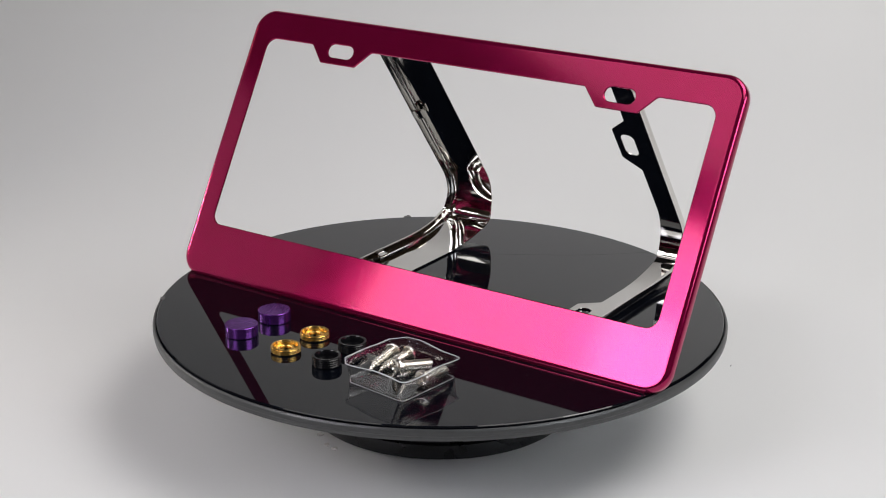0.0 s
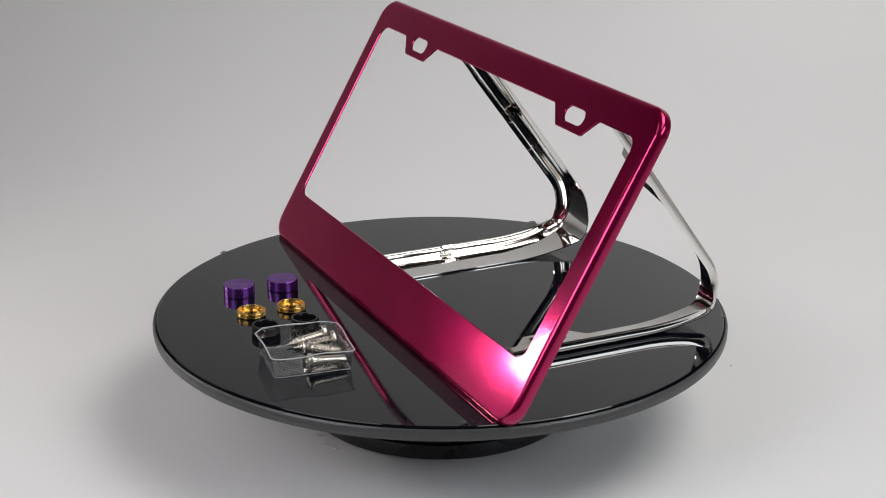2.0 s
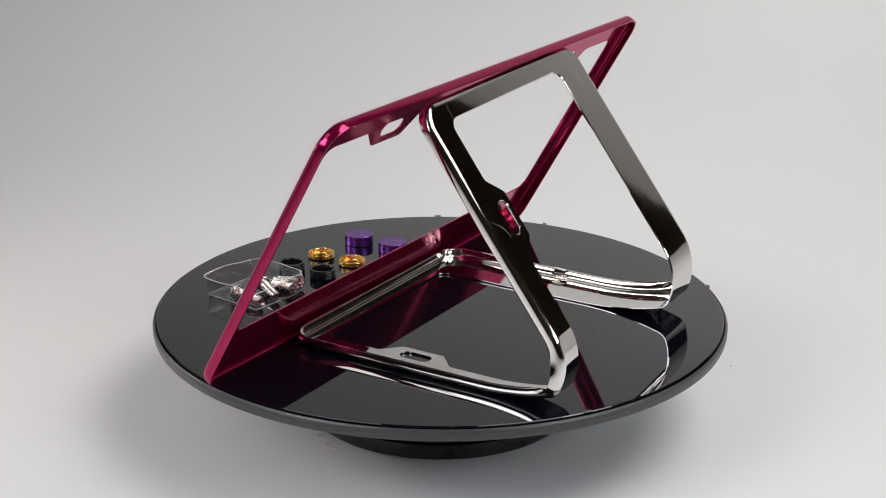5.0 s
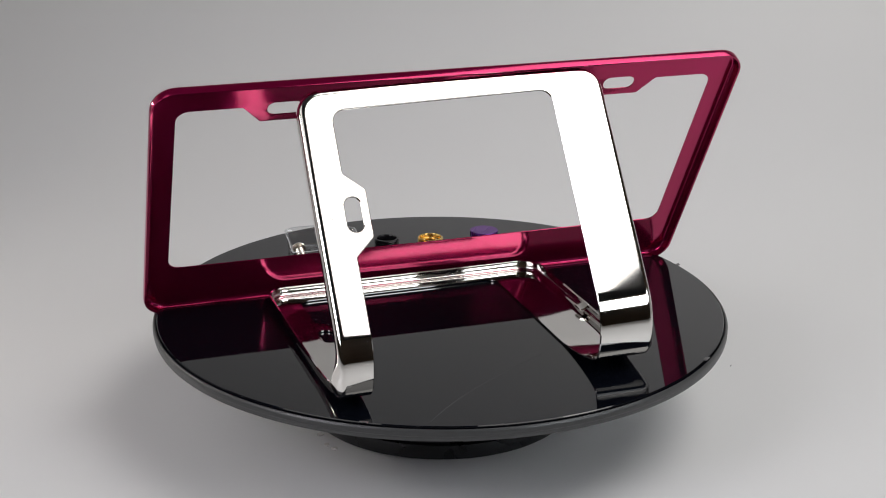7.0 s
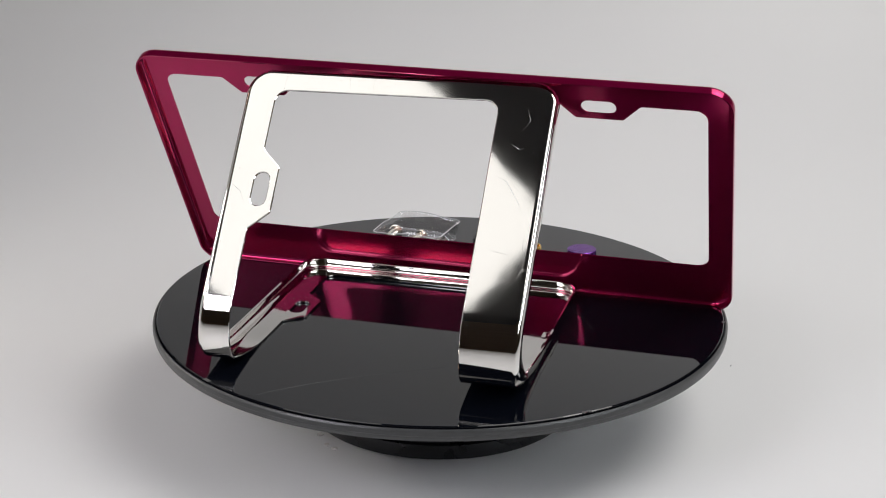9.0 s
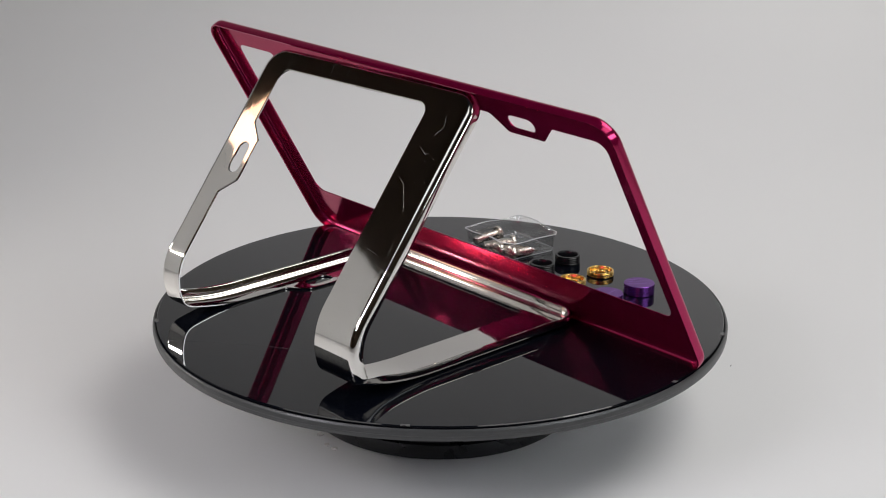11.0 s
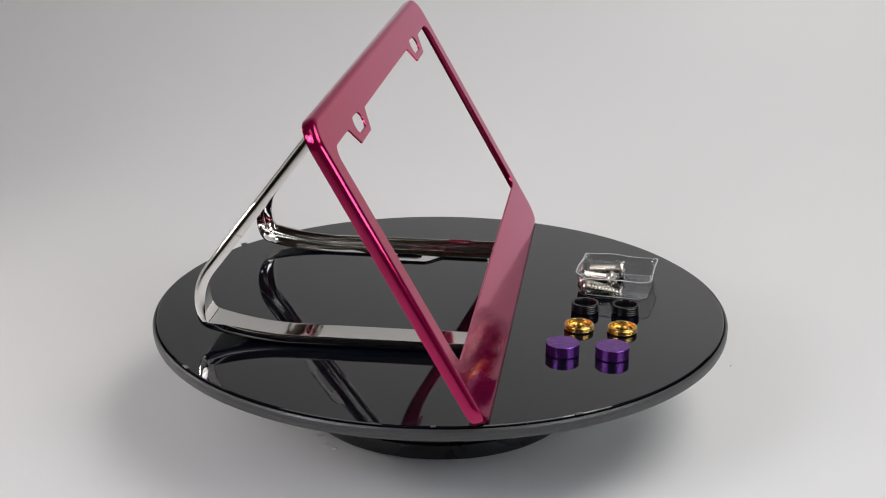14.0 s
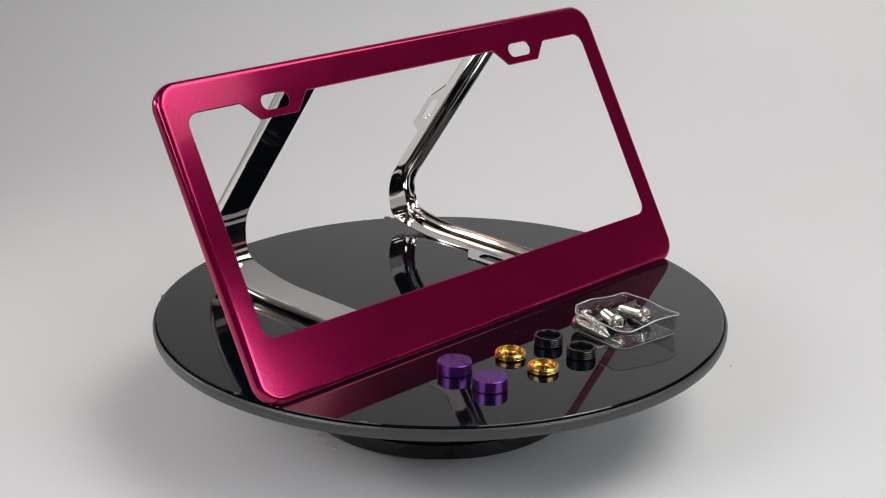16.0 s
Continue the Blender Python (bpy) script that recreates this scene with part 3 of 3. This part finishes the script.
def hardware_tray():
    """A thin clear blister: rounded square well with a wavy cut rim."""
    bm = bmesh.new()
    half, high = 0.0207, 0.0112
    far, near = half - 0.0062, half - 0.0045
    pts = round_poly([(-half, -half, 0.0030), (half, -half, 0.0022), (half, far, 0.0015), (far, half, 0.0015), (-near, half, 0.0015), (-half, near, 0.0015)], 4)
    cx = []
    for i, p in enumerate(pts):
        q = pts[(i + 1) % len(pts)]
        k = max(1, int((q - p).length / 0.0018))
        cx += [p.lerp(q, j / k) for j in range(k)]
    rows = [(0.0024, 0.0003), (0.0015, 0.0004), (0.0011, 0.0009), (0.0010, 0.0024), (0.0007, 0.006), (0.0003, high - 0.0006), (0.0, high - 0.0002), (-0.0004, high)]
    grid = []
    for inset, z in rows:
        wav = max(0.0, (z - 0.004) / (high - 0.004))
        k = 1 - inset / half
        grid.append([bm.verts.new((k * p.x, k * p.y, z + wav * (0.0006 * math.sin(math.atan2(p.y, p.x) * 4 + 0.6) + 0.0005 * math.sin(math.atan2(p.y, p.x) * 2 + 1.0) + 0.0003 * noise.noise(Vector((p.x * 110, p.y * 110, 2)))))) for p in cx])
    n = len(cx)
    for a, b in zip(grid, grid[1:]):
        for k in range(n):
            bm.faces.new((a[k], a[(k + 1) % n], b[(k + 1) % n], b[k]))
    lips = [([v.co.copy() for v in grid[-1]], 0.00020), ([v.co.copy() for v in grid[1]], 0.00010)]
    mid = bm.verts.new((0, 0, 0.0003))
    for k in range(n):
        bm.faces.new((mid, grid[0][(k + 1) % n], grid[0][k]))
    bm.normal_update()
    faces = bm.faces[:]
    rim_edges = [e for e in bm.edges if len(e.link_faces) == 1]
    twin = {v: bm.verts.new(v.co + Vector((-v.co.x * 0.024, -v.co.y * 0.024, 0.00030))) for v in bm.verts[:]}
    for f in faces:
        bm.faces.new([twin[v] for v in reversed(f.verts)])
    for e in rim_edges:
        a, b = e.verts
        bm.faces.new((a, b, twin[b], twin[a]))
    ob = part("hardware_tray", bm, CLEAR, smooth=50)
    # pale opaque beads: the glint of the rim and base edges, put in as colour
    bm = bmesh.new()
    for lip, thick in lips:
        tube = []
        for i, p in enumerate(lip):
            d = (lip[(i + 1) % n] - lip[i - 1]).normalized()
            side = d.cross(Vector((0, 0, 1))).normalized()
            tube.append([bm.verts.new(p + side * (thick * math.cos(a)) + Vector((0, 0, thick * math.sin(a)))) for a in [k * math.pi / 3 for k in range(6)]])
        for i in range(n):
            a, b = tube[i], tube[(i + 1) % n]
            for k in range(6):
                bm.faces.new((a[k], a[(k + 1) % 6], b[(k + 1) % 6], b[k]))
    part("rim", bm, BEAD, ob, "pale beads added for the glint along the clear plastic's edges", smooth=60)
    return tagged(ob, "clear plastic blister tray holding four screws", "tray")


# ---------------------------------------------------------------- placing: things that ride on the platter, with their place at the start
RIDERS = []


def ride(ob, m):
    RIDERS.append((ob, m))
    ob.matrix_basis = m
    return ob


table, platter = turntable()
ride(platter, Matrix())

# magenta frame: base line on the platter, leaning back
YAW, LEAN = -34.25, 60.45
b_dir = Vector((0.5635, 0.826, 0))
u_dir = Vector((0.826, -0.5635, 0))
foot = u_dir * 0.0010 + b_dir * -0.0428
plate_frame = ride(magenta_frame(), Matrix.Translation(foot) @ pose(0, 0, 0.0005, LEAN, 0, YAW))

# chrome stand: its first axis runs back from the plate, its second across
CH = -34.08
n_dir = Vector((-math.sin(radians(CH)), math.cos(radians(CH)), 0))
w_dir = Vector((math.cos(radians(CH)), math.sin(radians(CH)), 0))
corner = n_dir * -0.03667 + w_dir * -0.07107
stand = chrome_frame()
# mirrored axes would flip the sheet, so the mesh itself is turned into right-handed axes
flip = Matrix(((0, 1, 0, 0), (1, 0, 0, 0), (0, 0, 1, 0), (0, 0, 0, 1)))
for o in (stand, *stand.children):
    o.data.transform(flip)
    o.data.flip_normals()
ride(stand, Matrix.Translation(corner) @ Matrix.Translation((0, 0, 0.0002)) @ pose(0, 0, 0, 0, 0, CH))


def spots(first, places):
    things = [first]
    for _ in places[1:]:
        things.append(copy_thing(first, Matrix()))
    for ob, (x, y, a) in zip(things, places):
        ride(ob, pose(x * MM, y * MM, 0.0002, 0, 0, a))


spots(purple_cap(), [(-103.8, -45.1, 20), (-88.8, -24.8, 75)])
spots(gold_washer(), [(-78.6, -67.5, 0), (-65.3, -49.1, 40)])
spots(black_ring(), [(-56.6, -84.0, 0), (-44.7, -65.7, 50)])
ride(hardware_tray(), pose(-0.0195, -0.1022, 0.0002, 0, 0, 49))

wood, machine = screw(True), screw(False)
tagged(wood, "pointed nickel-plated self-tapping screw lying in the clear tray", "screw", "screws in the tray")
tagged(machine, "blunt nickel-plated machine screw lying in the clear tray", "screw", "screws in the tray")
for ob, hx, hy, tx, ty, hz, tz in ((wood, -24.0, -79.0, -37.0, -98.5, 5.0, 1.6), (copy_thing(wood, Matrix()), -16.0, -82.0, -30.2, -95.8, 5.0, 1.6),
                                   (machine, -20.3, -98.0, -4.0, -90.2, 5.1, 3.4), (copy_thing(machine, Matrix()), -8.2, -111.8, 4.0, -96.8, 5.1, 3.4)):
    a, b = Vector((hx, hy, hz)) * MM, Vector((tx, ty, tz)) * MM
    ride(ob, Matrix.Translation(a) @ (b - a).to_track_quat("X", "Z").to_matrix().to_4x4() @ pose(0, 0, 0, hx * 11, 0, 0))

# ---------------------------------------------------------------- how the platter turns: seconds, degrees
TURNS = [(0.0, 0.0), (0.5, -6.13), (1.0, -14.47), (1.5, -23.6), (2.0, -30.26), (2.5, -38.93), (3.0, -48.07), (4.25, -72.5), (5.5, -97.21), (6.0, -107.42), (6.5, -117.04),
         (7.0, -127.11), (7.5, -136.81), (8.0, -145.9), (8.5, -154.72), (9.0, -161.5), (10.25, -181.9), (11.5, -201.9), (12.0, -209.98), (12.5, -216.5), (13.0, -224.85),
         (13.5, -234.5), (14.0, -243.1), (14.5, -252.79), (15.0, -262.16), (15.5, -271.46), (16.0, -281.12)]


def turn_at(t):
    """Smooth reading of TURNS."""
    i = max(k for k in range(len(TURNS) - 1) if TURNS[k][0] <= t + 1e-9)
    (t0, a0), (t1, a1) = TURNS[i], TURNS[i + 1]
    tp, ap = TURNS[i - 1] if i else (2 * t0 - t1, 2 * a0 - a1)
    tn, an = TURNS[i + 2] if i + 2 < len(TURNS) else (2 * t1 - t0, 2 * a1 - a0)
    h, u = t1 - t0, (t - t0) / (t1 - t0)
    m0, m1 = (a1 - ap) / (t1 - tp) * h, (an - a0) / (tn - t0) * h
    return a0 * (2 * u ** 3 - 3 * u * u + 1) + m0 * (u ** 3 - 2 * u * u + u) + a1 * (3 * u * u - 2 * u ** 3) + m1 * (u ** 3 - u * u)


def motions():
    times = [k * 0.25 for k in range(65)]
    for ob, m in RIDERS:
        walk(ob, [(t, pose(0, 0, 0, 0, 0, turn_at(t)) @ m) for t in times])


motions()
